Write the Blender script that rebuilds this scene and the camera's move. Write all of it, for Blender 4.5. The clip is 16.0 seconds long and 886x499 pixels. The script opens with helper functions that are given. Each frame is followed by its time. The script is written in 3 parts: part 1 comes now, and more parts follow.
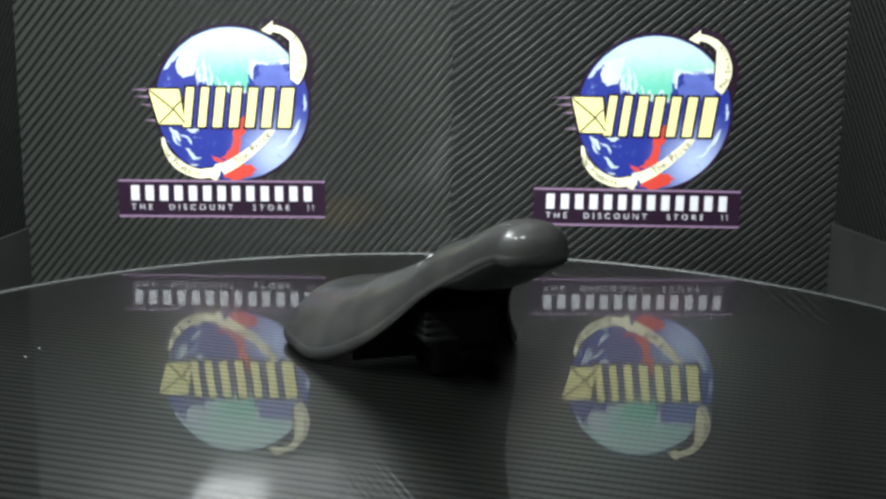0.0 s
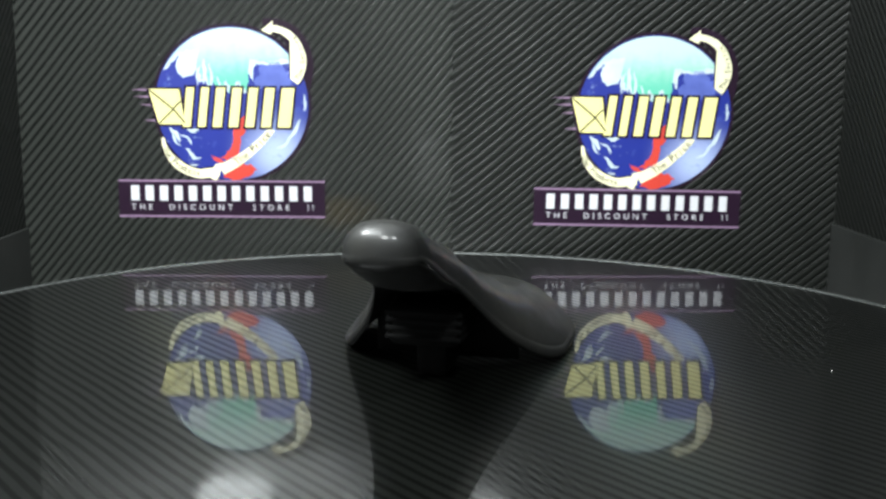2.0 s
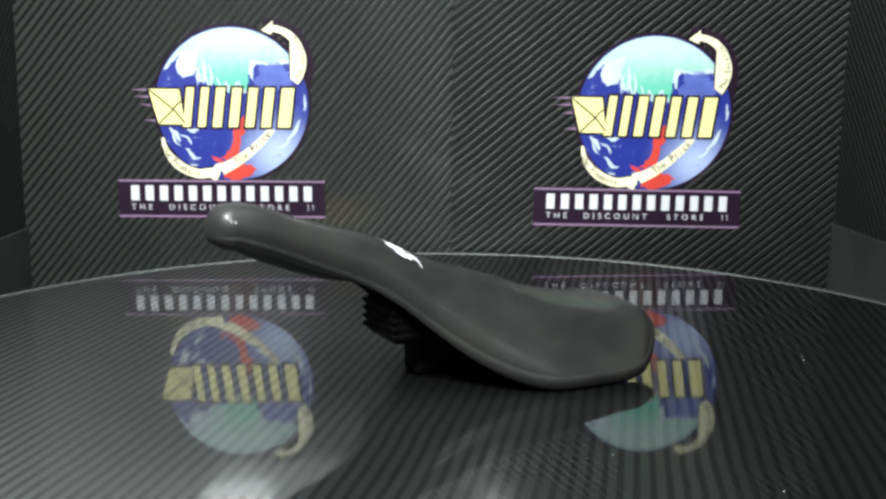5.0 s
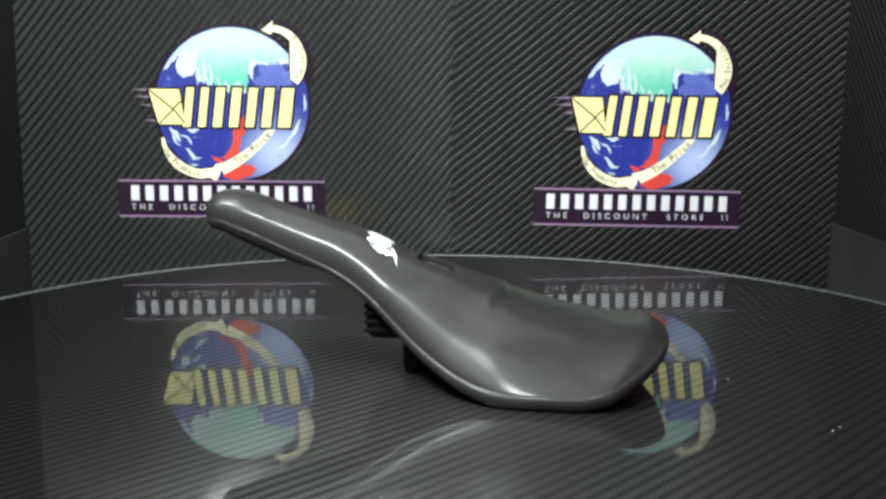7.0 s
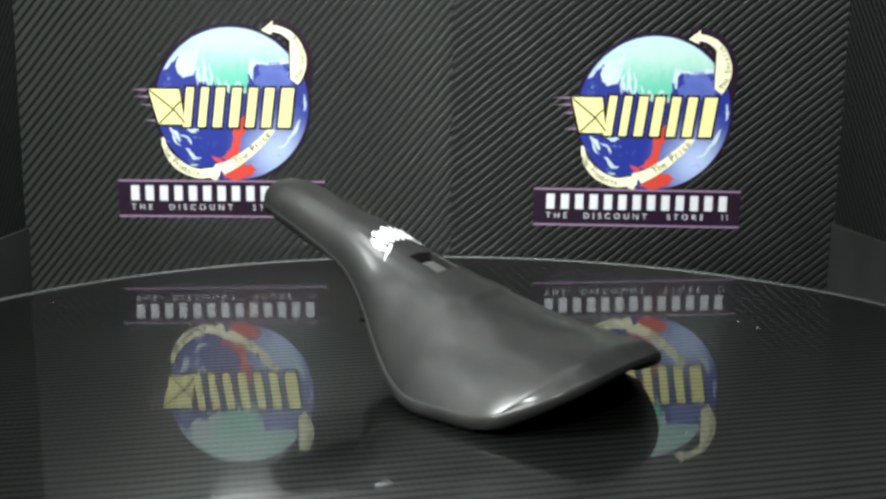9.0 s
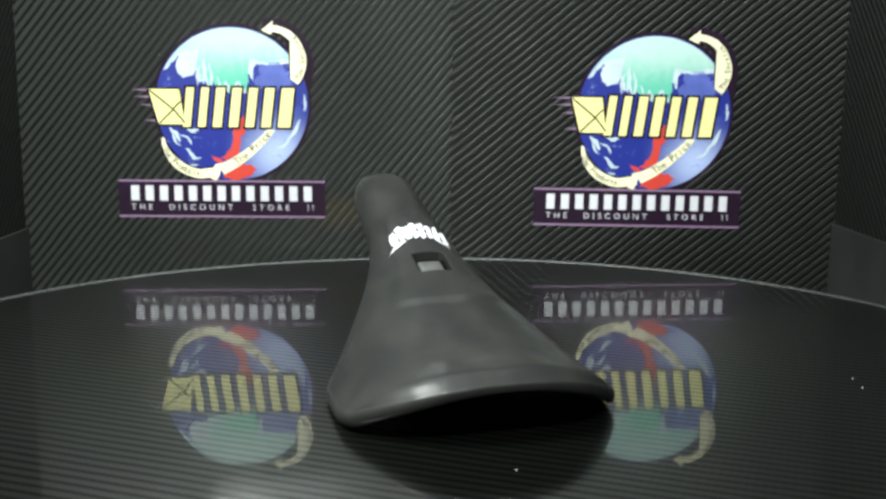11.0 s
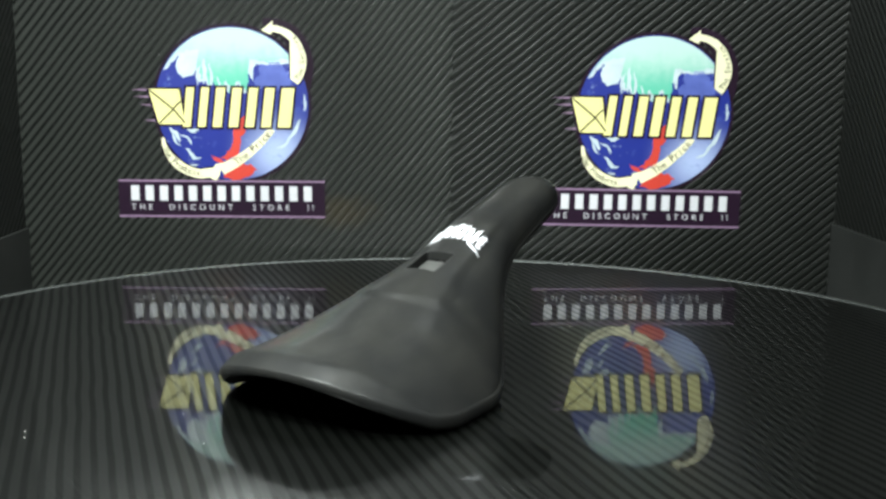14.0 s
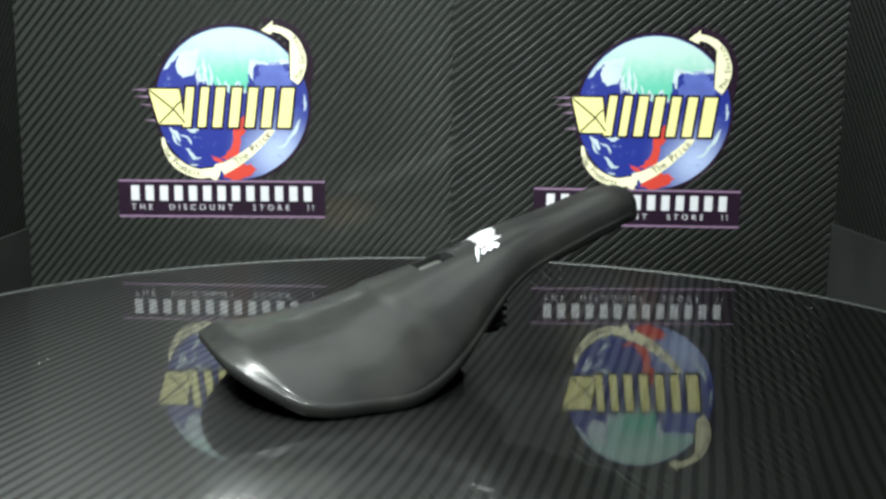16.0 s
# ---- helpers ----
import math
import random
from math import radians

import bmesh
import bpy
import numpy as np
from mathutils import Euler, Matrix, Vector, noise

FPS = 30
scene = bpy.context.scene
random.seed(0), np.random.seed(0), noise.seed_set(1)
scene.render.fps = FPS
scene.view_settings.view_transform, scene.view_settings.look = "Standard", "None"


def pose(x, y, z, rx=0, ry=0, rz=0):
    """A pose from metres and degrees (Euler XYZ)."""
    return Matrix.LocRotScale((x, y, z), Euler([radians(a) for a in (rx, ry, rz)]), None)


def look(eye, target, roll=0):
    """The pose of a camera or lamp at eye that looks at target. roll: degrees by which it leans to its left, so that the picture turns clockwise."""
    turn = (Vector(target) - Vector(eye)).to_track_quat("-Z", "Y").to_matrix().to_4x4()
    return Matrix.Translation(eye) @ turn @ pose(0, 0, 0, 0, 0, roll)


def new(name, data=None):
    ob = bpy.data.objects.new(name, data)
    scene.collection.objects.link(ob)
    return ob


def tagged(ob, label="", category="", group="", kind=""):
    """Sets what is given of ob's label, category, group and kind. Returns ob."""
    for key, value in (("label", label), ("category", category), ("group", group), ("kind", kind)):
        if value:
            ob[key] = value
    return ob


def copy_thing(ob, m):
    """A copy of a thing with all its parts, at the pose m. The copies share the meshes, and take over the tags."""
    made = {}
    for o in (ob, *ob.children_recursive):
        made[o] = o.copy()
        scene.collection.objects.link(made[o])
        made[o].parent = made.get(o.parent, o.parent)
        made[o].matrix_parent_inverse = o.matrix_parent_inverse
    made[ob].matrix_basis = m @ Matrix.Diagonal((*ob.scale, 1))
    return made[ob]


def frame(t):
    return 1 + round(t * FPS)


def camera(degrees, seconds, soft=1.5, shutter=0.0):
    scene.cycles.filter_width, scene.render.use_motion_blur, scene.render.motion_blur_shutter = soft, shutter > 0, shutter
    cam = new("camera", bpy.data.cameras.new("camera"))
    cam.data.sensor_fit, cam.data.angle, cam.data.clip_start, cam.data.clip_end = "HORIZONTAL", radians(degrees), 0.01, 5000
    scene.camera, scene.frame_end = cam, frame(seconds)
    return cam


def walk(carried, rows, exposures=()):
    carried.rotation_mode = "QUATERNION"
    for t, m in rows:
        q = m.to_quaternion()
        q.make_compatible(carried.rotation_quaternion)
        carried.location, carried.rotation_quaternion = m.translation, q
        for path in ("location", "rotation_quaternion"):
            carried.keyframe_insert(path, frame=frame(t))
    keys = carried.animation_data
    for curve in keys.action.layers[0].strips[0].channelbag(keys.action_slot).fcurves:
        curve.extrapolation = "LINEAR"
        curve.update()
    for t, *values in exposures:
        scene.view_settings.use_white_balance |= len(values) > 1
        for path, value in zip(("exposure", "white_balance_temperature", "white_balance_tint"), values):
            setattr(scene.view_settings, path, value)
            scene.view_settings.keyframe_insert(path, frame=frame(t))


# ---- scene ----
import itertools

# ---- camera and its way ----
EYE = Vector((0.0, -0.5832, 0.167))
TILT, TURN, LEAN = 9.53, 0.70, 0.482
cam = camera(46.5, 16.0, soft=2.9)
AIM = EYE + Vector((math.sin(radians(TURN)) * math.cos(radians(TILT)),
                    math.cos(radians(TURN)) * math.cos(radians(TILT)), -math.sin(radians(TILT))))
walk(cam, [(0.0, look(EYE, AIM, LEAN)), (16.0, look(EYE, AIM, LEAN))], exposures=[(0.0, 0.97, 6170, 10), (3.5, 0.98, 6170, 10), (7.5, 0.76, 6270, 9), (16.0, 0.75, 6250, 5)])

# ---- light ----
world = bpy.data.worlds.new("studio_dark")
scene.world = world
world.use_nodes = True
world.node_tree.nodes["Background"].inputs[0].default_value = (0.9, 1.0, 0.95, 1)
world.node_tree.nodes["Background"].inputs[1].default_value = 0.011


BULB = (-0.315, -0.19, 0.515)
PANEL = (-0.262, -0.20, 0.53)  # middle of the pale side panel
PANEL_SIZE = (0.23, 0.36)
SOFT = (-0.07, 0.08, 0.70)  # middle of the wide overhead panel
SOFT_SIZE = (0.60, 0.56)
SPOTS = [((-0.20, -0.715, 0.80), (-0.12, 0.25, 0.27), 0.05, 5.6), ((0.13, -0.715, 0.80), (0.03, 0.25, 0.27), 0.05, 5.6)]
TINT = (0.97, 1.0, 0.95)


def lamp_light(place, aim, size, watts, shape="DISK"):
    data = bpy.data.lights.new("lamp_light", "AREA")
    data.energy, data.color, data.shape = watts, TINT, shape
    if shape == "DISK":
        data.size = size
    else:
        data.size, data.size_y = size
    ob = new("lamp_light", data)
    ob.matrix_world = look(place, aim)
    return ob


def under(place):
    return (place[0], place[1] + 0.0001, 0)


lamp_light(BULB, under(BULB), 0.12, 3.9)
lamp_light(PANEL, under(PANEL), PANEL_SIZE, 5.4, "RECTANGLE")
lamp_light(SOFT, under(SOFT), SOFT_SIZE, 1.9, "RECTANGLE")
for place, aim, size, watts in SPOTS:
    lamp_light(place, aim, size, watts)


# ---- materials ----
def material(name):
    m = bpy.data.materials.new(name)
    m.use_nodes = True
    nt = m.node_tree
    return m, nt, nt.nodes["Principled BSDF"]


def node(nt, kind, **props):
    n = nt.nodes.new(kind)
    for k, v in props.items():
        setattr(n, k, v)
    return n


def math_node(nt, op, a, b=None, c=None):
    n = node(nt, "ShaderNodeMath", operation=op)
    for i, v in enumerate((a, b, c)):
        if v is None:
            continue
        if isinstance(v, (int, float)):
            n.inputs[i].default_value = v
        else:
            nt.links.new(v, n.inputs[i])
    return n.outputs[0]


def mix_colour(nt, fac, a, b):
    n = node(nt, "ShaderNodeMix", data_type="RGBA")
    for sock, v in ((n.inputs["Factor"], fac), (n.inputs[6], a), (n.inputs[7], b)):
        if isinstance(v, (int, float)):
            sock.default_value = v
        elif isinstance(v, tuple):
            sock.default_value = (*v, 1)
        else:
            nt.links.new(v, sock)
    return n.outputs[2]


def ramp(nt, value, lo, hi, a=0.0, b=1.0):
    n = node(nt, "ShaderNodeMapRange", interpolation_type="SMOOTHSTEP")
    nt.links.new(value, n.inputs[0])
    for i, v in enumerate((lo, hi, a, b)):
        n.inputs[i + 1].default_value = v
    return n.outputs[0]


def noise_at(nt, vec, scale, detail=3, rough=0.5):
    n = node(nt, "ShaderNodeTexNoise")
    n.inputs["Scale"].default_value, n.inputs["Detail"].default_value = scale, detail
    n.inputs["Roughness"].default_value = rough
    nt.links.new(vec, n.inputs["Vector"])
    return n.outputs["Fac"]


def plain(name, colour, rough=0.5, metal=0.0, coat=0.0, grain=0.15, scale=60.0, bump=0.0, spec=0.5):
    """A surface with mottling at two scales and a fine relief."""
    m, nt, b = material(name)
    vec = node(nt, "ShaderNodeTexCoord").outputs["Object"]
    big, fine = noise_at(nt, vec, scale * 0.15), noise_at(nt, vec, scale * 4)
    f = math_node(nt, "ADD", math_node(nt, "MULTIPLY", big, 0.6), math_node(nt, "MULTIPLY", fine, 0.4))
    dark = tuple(c * (1 - grain) for c in colour)
    light = tuple(min(1, c * (1 + grain)) for c in colour)
    nt.links.new(mix_colour(nt, ramp(nt, f, 0.3, 0.7), dark, light), b.inputs["Base Color"])
    nt.links.new(ramp(nt, big, 0.25, 0.75, max(0.02, rough * 0.85), min(1, rough * 1.15)), b.inputs["Roughness"])
    b.inputs["Metallic"].default_value, b.inputs["Coat Weight"].default_value = metal, coat
    b.inputs["Specular IOR Level"].default_value = spec
    if bump:
        n = node(nt, "ShaderNodeBump")
        n.inputs["Strength"].default_value, n.inputs["Distance"].default_value = 0.5, bump
        nt.links.new(fine, n.inputs["Height"])
        nt.links.new(n.outputs[0], b.inputs["Normal"])
    return m


def carbon(name, axis, angle, pitch, rough, coat, coat_rough, dark=0.010, light=0.030, bump=0.0004, sheen=0.6, lay=(45, -45), mark=None):
    """Carbon-look twill: diagonal bands of two thread directions under a clear film. axis: 'XZ' or 'XY', the sheet's plane."""
    m, nt, b = material(name)
    xyz = node(nt, "ShaderNodeSeparateXYZ")
    vec = node(nt, "ShaderNodeTexCoord").outputs["Object"]
    nt.links.new(vec, xyz.inputs[0])
    u, v = xyz.outputs["X"], xyz.outputs["Z" if axis == "XZ" else "Y"]
    if axis == "YZ":
        u, v = xyz.outputs["Y"], xyz.outputs["Z"]
    c, s = math.cos(radians(angle)), math.sin(radians(angle))
    along = math_node(nt, "ADD", math_node(nt, "MULTIPLY", u, c), math_node(nt, "MULTIPLY", v, s))
    across = math_node(nt, "SUBTRACT", math_node(nt, "MULTIPLY", v, c), math_node(nt, "MULTIPLY", u, s))
    wav = noise_at(nt, vec, 14.0, 2)
    across = math_node(nt, "ADD", across, math_node(nt, "MULTIPLY", wav, pitch * 0.5))
    ph = math_node(nt, "MULTIPLY", across, 2 * math.pi / pitch)
    band = math_node(nt, "SINE", ph)
    cell = math_node(nt, "SINE", math_node(nt, "MULTIPLY", along, 2 * math.pi / (pitch * 0.55)))
    weave = ramp(nt, math_node(nt, "ADD", band, math_node(nt, "MULTIPLY", cell, 0.18)), -0.75, 0.35)
    fibre_scale = node(nt, "ShaderNodeMapping")
    fibre_scale.inputs["Scale"].default_value = (900, 900, 900)
    nt.links.new(vec, fibre_scale.inputs[0])
    fib = noise_at(nt, fibre_scale.outputs[0], 1.0, 2)
    stain = noise_at(nt, vec, 7.0, 4, 0.6)
    w = math_node(nt, "MULTIPLY", weave, ramp(nt, fib, 0.2, 0.8, 0.75, 1.0))
    col = mix_colour(nt, w, (dark, dark * 1.12, dark * 0.98), (light, light * 1.10, light * 0.96))
    if mark:
        # a brownish rub mark with a ragged edge
        off = node(nt, "ShaderNodeMapping")
        off.inputs["Location"].default_value = (-mark[0] / 0.05, 0, -mark[1] / 0.022)
        off.inputs["Scale"].default_value = (1 / 0.05, 0, 1 / 0.022)
        nt.links.new(vec, off.inputs[0])
        ln = node(nt, "ShaderNodeVectorMath", operation="LENGTH")
        nt.links.new(off.outputs[0], ln.inputs[0])
        d = math_node(nt, "ADD", ln.outputs["Value"], math_node(nt, "MULTIPLY", noise_at(nt, vec, 60, 4, 0.7), 0.9))
        col = mix_colour(nt, ramp(nt, d, 0.5, 1.5, 0.55, 0.0), col, (0.032, 0.025, 0.013))
    nt.links.new(col, b.inputs["Base Color"])
    # threads of the two bands lie crosswise
    t1, t2 = [(math.cos(radians(angle + a)), math.sin(radians(angle + a))) for a in lay]

    def in_plane(t):
        if axis == "XZ":
            return (t[0], 0, t[1])
        if axis == "YZ":
            return (0, t[0], t[1])
        return (t[0], t[1], 0)
    tang = mix_colour(nt, weave, in_plane(t1), in_plane(t2))
    tw = node(nt, "ShaderNodeVectorTransform", vector_type="VECTOR", convert_from="OBJECT", convert_to="WORLD")
    nt.links.new(tang, tw.inputs[0])
    nt.links.new(tw.outputs[0], b.inputs["Tangent"])
    b.inputs["Anisotropic"].default_value = 0.9
    nt.links.new(ramp(nt, weave, 0, 1, rough * 1.15, rough * 0.85), b.inputs["Roughness"])
    nt.links.new(ramp(nt, weave, 0, 1, sheen * 0.4, sheen * 1.5), b.inputs["Specular IOR Level"])
    b.inputs["Coat Weight"].default_value = coat
    nt.links.new(ramp(nt, stain, 0.35, 0.75, coat_rough * 0.7, coat_rough * 1.6), b.inputs["Coat Roughness"])
    n = node(nt, "ShaderNodeBump")
    n.inputs["Strength"].default_value, n.inputs["Distance"].default_value = 1.0, bump
    nt.links.new(weave, n.inputs["Height"])
    nt.links.new(n.outputs[0], b.inputs["Normal"])
    return m


def worn_plastic():
    """Black moulded plastic, handled: blotchy sheen, faint brown bloom, fine scuffs."""
    m, nt, b = material("black_plastic_cover")
    vec = node(nt, "ShaderNodeTexCoord").outputs["Object"]
    blotch, bloom, fine = noise_at(nt, vec, 55, 5, 0.65), noise_at(nt, vec, 26, 4, 0.6), noise_at(nt, vec, 1400, 2)
    stretch = node(nt, "ShaderNodeMapping")
    stretch.inputs["Scale"].default_value = (60, 700, 300)
    stretch.inputs["Rotation"].default_value = (0, 0, 0.4)
    nt.links.new(vec, stretch.inputs[0])
    scuff = ramp(nt, noise_at(nt, stretch.outputs[0], 1.0, 3, 0.6), 0.62, 0.75)
    col = mix_colour(nt, ramp(nt, bloom, 0.35, 0.7), (0.0090, 0.0092, 0.0092), (0.0128, 0.0126, 0.0116))
    col = mix_colour(nt, ramp(nt, blotch, 0.42, 0.7, 0.0, 0.3), col, (0.016, 0.016, 0.014))
    col = mix_colour(nt, math_node(nt, "MULTIPLY", scuff, 0.3), col, (0.027, 0.027, 0.026))
    nt.links.new(col, b.inputs["Base Color"])
    r = math_node(nt, "ADD", ramp(nt, blotch, 0.32, 0.68, 0.48, 0.60), math_node(nt, "MULTIPLY", scuff, 0.10))
    nt.links.new(r, b.inputs["Roughness"])
    # greasy smears where the gloss is wiped away
    warp = node(nt, "ShaderNodeMapping")
    warp.inputs["Scale"].default_value, warp.inputs["Rotation"].default_value = (22, 48, 10), (0, 0, 0.7)
    nt.links.new(vec, warp.inputs[0])
    smear = noise_at(nt, warp.outputs[0], 1.0, 4, 0.55)
    nt.links.new(ramp(nt, smear, 0.36, 0.60, 0.12, 0.26), b.inputs["Coat Weight"])
    nt.links.new(ramp(nt, smear, 0.34, 0.62, 0.09, 0.15), b.inputs["Specular IOR Level"])
    nt.links.new(ramp(nt, blotch, 0.3, 0.75, 0.15, 0.21), b.inputs["Coat Roughness"])
    n = node(nt, "ShaderNodeBump")
    n.inputs["Strength"].default_value, n.inputs["Distance"].default_value = 0.35, 0.00006
    nt.links.new(fine, n.inputs["Height"])
    nt.links.new(n.outputs[0], b.inputs["Normal"])
    return m


# same film twice: stronger lamp light on the left panel is put into its colour
WALL_L = carbon("carbon_film_left_lit", "XZ", 50, 0.0068, 0.42, 0.55, 0.11, 0.003, 0.024, sheen=0.33, mark=(-0.088, 0.038))
WALL_R = carbon("carbon_film_right_dim", "XZ", 40, 0.0068, 0.45, 0.42, 0.11, 0.003, 0.0120, sheen=0.33)
SIDE = carbon("carbon_film_side", "YZ", 45, 0.0068, 0.5, 0.28, 0.25, 0.004, 0.009, sheen=0.33)
PLATE = carbon("carbon_film_plate", "XY", -17.5, 0.0068, 0.36, 0.60, 0.034, 0.001, 0.0025, 0.0, 0.20, lay=(-67, 23))
RIM = plain("polished_rim", (0.14, 0.148, 0.144), 0.25, 0.85, 0.2)
DUST = plain("dust", (0.26, 0.26, 0.25), 0.8)
FLOOR = plain("black_board", (0.011, 0.012, 0.011), 0.6)
DARK = plain("dark_room_paint", (0.017, 0.018, 0.017), 0.8)
COVER = worn_plastic()
# black plastic taken down to near zero: shade under the saddle is in the colour
UNDER = plain("shaded_black_plastic", (0.0025, 0.0025, 0.0025), 0.55, spec=0.08)
STEEL = plain("bolt_steel", (0.12, 0.12, 0.115), 0.38, 0.7)
WHITE = plain("white_print", (0.52, 0.52, 0.55), 0.5, grain=0.04)
CREAM = plain("cream_print", (0.70, 0.66, 0.27), 0.45, grain=0.04)
INK = plain("dark_purple_print", (0.012, 0.0045, 0.013), 0.5, spec=0.12)
PALE = plain("pale_cream_print", (0.72, 0.69, 0.46), 0.45, grain=0.04)
LILAC = plain("lilac_print", (0.20, 0.125, 0.21), 0.5, grain=0.05)
RED = plain("red_print", (0.46, 0.035, 0.02), 0.45, grain=0.08)
PALE_BLUE = plain("pale_blue_print", (0.07, 0.10, 0.36), 0.45, grain=0.2, scale=400)
CLOUD = plain("cloud_print", (0.43, 0.51, 0.55), 0.45, grain=0.12, scale=500)
LAMP_METAL = plain("lamp_housing_white", (0.7, 0.7, 0.68), 0.4)


def globe_print():
    """Printed blue ball: deep blue with a pale glow low on its side."""
    m, nt, b = material("globe_blue_print")
    vec = node(nt, "ShaderNodeTexCoord").outputs["Object"]
    d = node(nt, "ShaderNodeVectorMath", operation="DISTANCE")
    nt.links.new(vec, d.inputs[0])
    d.inputs[1].default_value = (0.041, 0, -0.045)
    glow = math_node(nt, "POWER", ramp(nt, d.outputs["Value"], 0.0, 0.055, 1, 0), 1.3)
    mot = noise_at(nt, vec, 90, 4)
    col = mix_colour(nt, glow, (0.006, 0.016, 0.19), (0.33, 0.40, 0.62))
    col = mix_colour(nt, ramp(nt, mot, 0.62, 0.7, 0, 0.35), col, (0.05, 0.08, 0.32))
    streak = node(nt, "ShaderNodeMapping")
    streak.inputs["Scale"].default_value = (55, 1, 130)
    streak.inputs["Rotation"].default_value = (0, 0.5, 0)
    nt.links.new(vec, streak.inputs[0])
    wisp = noise_at(nt, streak.outputs[0], 1.0, 5, 0.65)
    col = mix_colour(nt, ramp(nt, wisp, 0.60, 0.68, 0, 0.75), col, (0.25, 0.32, 0.52))
    nt.links.new(col, b.inputs["Base Color"])
    b.inputs["Roughness"].default_value = 0.42
    return m


def ice_print():
    """Printed ice cap: white at the pole, sea green below."""
    m, nt, b = material("ice_green_print")
    vec = node(nt, "ShaderNodeTexCoord").outputs["Object"]
    xyz = node(nt, "ShaderNodeSeparateXYZ")
    nt.links.new(vec, xyz.inputs[0])
    mot = noise_at(nt, vec, 120, 4)
    h = math_node(nt, "ADD", xyz.outputs["Z"], math_node(nt, "MULTIPLY", mot, 0.02))
    col = mix_colour(nt, ramp(nt, h, 0.030, 0.070), (0.10, 0.42, 0.30), (0.40, 0.56, 0.52))
    nt.links.new(col, b.inputs["Base Color"])
    b.inputs["Roughness"].default_value = 0.42
    return m


GLOBE, ICE = globe_print(), ice_print()


# ---- mesh helpers ----
def finish(name, bm, mat, smooth=False):
    bmesh.ops.recalc_face_normals(bm, faces=bm.faces)
    me = bpy.data.meshes.new(name)
    bm.to_mesh(me)
    bm.free()
    me.materials.append(mat)
    if smooth:
        me.polygons.foreach_set("use_smooth", [True] * len(me.polygons))
    return me


def part(name, bm, mat, parent=None, label="", smooth=False):
    ob = new(name, finish(name, bm, mat, smooth))
    ob.parent = parent
    return tagged(ob, label)


def box_bm(lo, hi, bevel=0.0, segments=2):
    bm = bmesh.new()
    bmesh.ops.create_cube(bm, size=1)
    for v in bm.verts:
        v.co = Vector([(a + b) / 2 + c * (b - a) for a, b, c in zip(lo, hi, v.co)])
    if bevel:
        bmesh.ops.bevel(bm, geom=list(bm.edges), offset=bevel, segments=segments, affect="EDGES", profile=0.6)
    return bm


def turned_bm(profile, n=96):
    """A body of revolution about z from (radius, height) pairs."""
    bm = bmesh.new()
    rings = []
    for r, z in profile:
        if r < 1e-6:
            rings.append([bm.verts.new((0, 0, z))])
        else:
            rings.append([bm.verts.new((r * math.cos(2 * math.pi * i / n), r * math.sin(2 * math.pi * i / n), z)) for i in range(n)])
    for a, b in zip(rings, rings[1:]):
        for i in range(n):
            j = (i + 1) % n
            if len(a) == 1 and len(b) > 1:
                bm.faces.new((a[0], b[i], b[j]))
            elif len(b) == 1 and len(a) > 1:
                bm.faces.new((a[i], a[j], b[0]))
            elif len(a) > 1:
                bm.faces.new((a[i], a[j], b[j], b[i]))
    return bm


def slab_bm(points, depth):
    """A flat sheet cut to an outline in x and z, its face towards -y, standing depth out from y = 0."""
    bm = bmesh.new()
    front = [bm.verts.new((x, -depth, z)) for x, z in points]
    back = [bm.verts.new((x, 0.0, z)) for x, z in points]
    f = bm.faces.new(front)
    n = len(points)
    for i in range(n):
        bm.faces.new((front[i], front[(i + 1) % n], back[(i + 1) % n], back[i]))
    bmesh.ops.triangulate(bm, faces=[f])
    return bm


# ---- the booth ----
BACK_L, BACK_R, SEAM = 0.402, 0.392, 0.0195
LEFT, RIGHT, TOP, FRONT, LOW = -0.3890, 0.3870, 0.95, -0.78, -0.075


def structure(name, bm, mat, label, category):
    return tagged(part(name, bm, mat), label, category, kind="structure")


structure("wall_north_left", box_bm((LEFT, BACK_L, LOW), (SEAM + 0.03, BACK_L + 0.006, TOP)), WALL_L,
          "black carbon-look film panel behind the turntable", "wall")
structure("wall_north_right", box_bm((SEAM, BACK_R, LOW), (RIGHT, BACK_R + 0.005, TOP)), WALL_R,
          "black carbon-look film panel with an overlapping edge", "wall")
structure("wall_west", box_bm((LEFT - 0.006, FRONT, LOW), (LEFT, BACK_L + 0.006, TOP)), SIDE,
          "dull black side panel of the booth", "wall")
structure("wall_east", box_bm((RIGHT, FRONT, LOW), (RIGHT + 0.006, BACK_L + 0.006, TOP)), SIDE,
          "dull black side panel of the booth", "wall")
structure("baseboard_east", box_bm((RIGHT - 0.003, FRONT, LOW), (RIGHT, BACK_R, 0.031), 0.0008), FLOOR,
          "thin black strip along the foot of the side panel", "trim")
structure("baseboard_west", box_bm((LEFT, FRONT, LOW), (LEFT + 0.003, BACK_L, 0.020), 0.0008), FLOOR,
          "thin black strip along the foot of the side panel", "trim")
structure("wall_south", box_bm((LEFT - 0.006, FRONT - 0.006, LOW), (RIGHT + 0.006, FRONT, TOP)), DARK,
          "plain dark panel that closes the booth", "wall")
structure("ceiling", box_bm((LEFT - 0.006, FRONT - 0.006, TOP), (RIGHT + 0.006, BACK_L + 0.006, TOP + 0.006)), DARK,
          "plain dark board over the booth", "ceiling")
structure("floor", box_bm((LEFT - 0.006, FRONT - 0.006, LOW - 0.01), (RIGHT + 0.006, BACK_L + 0.006, LOW)), FLOOR,
          "black board under the turntable", "floor")


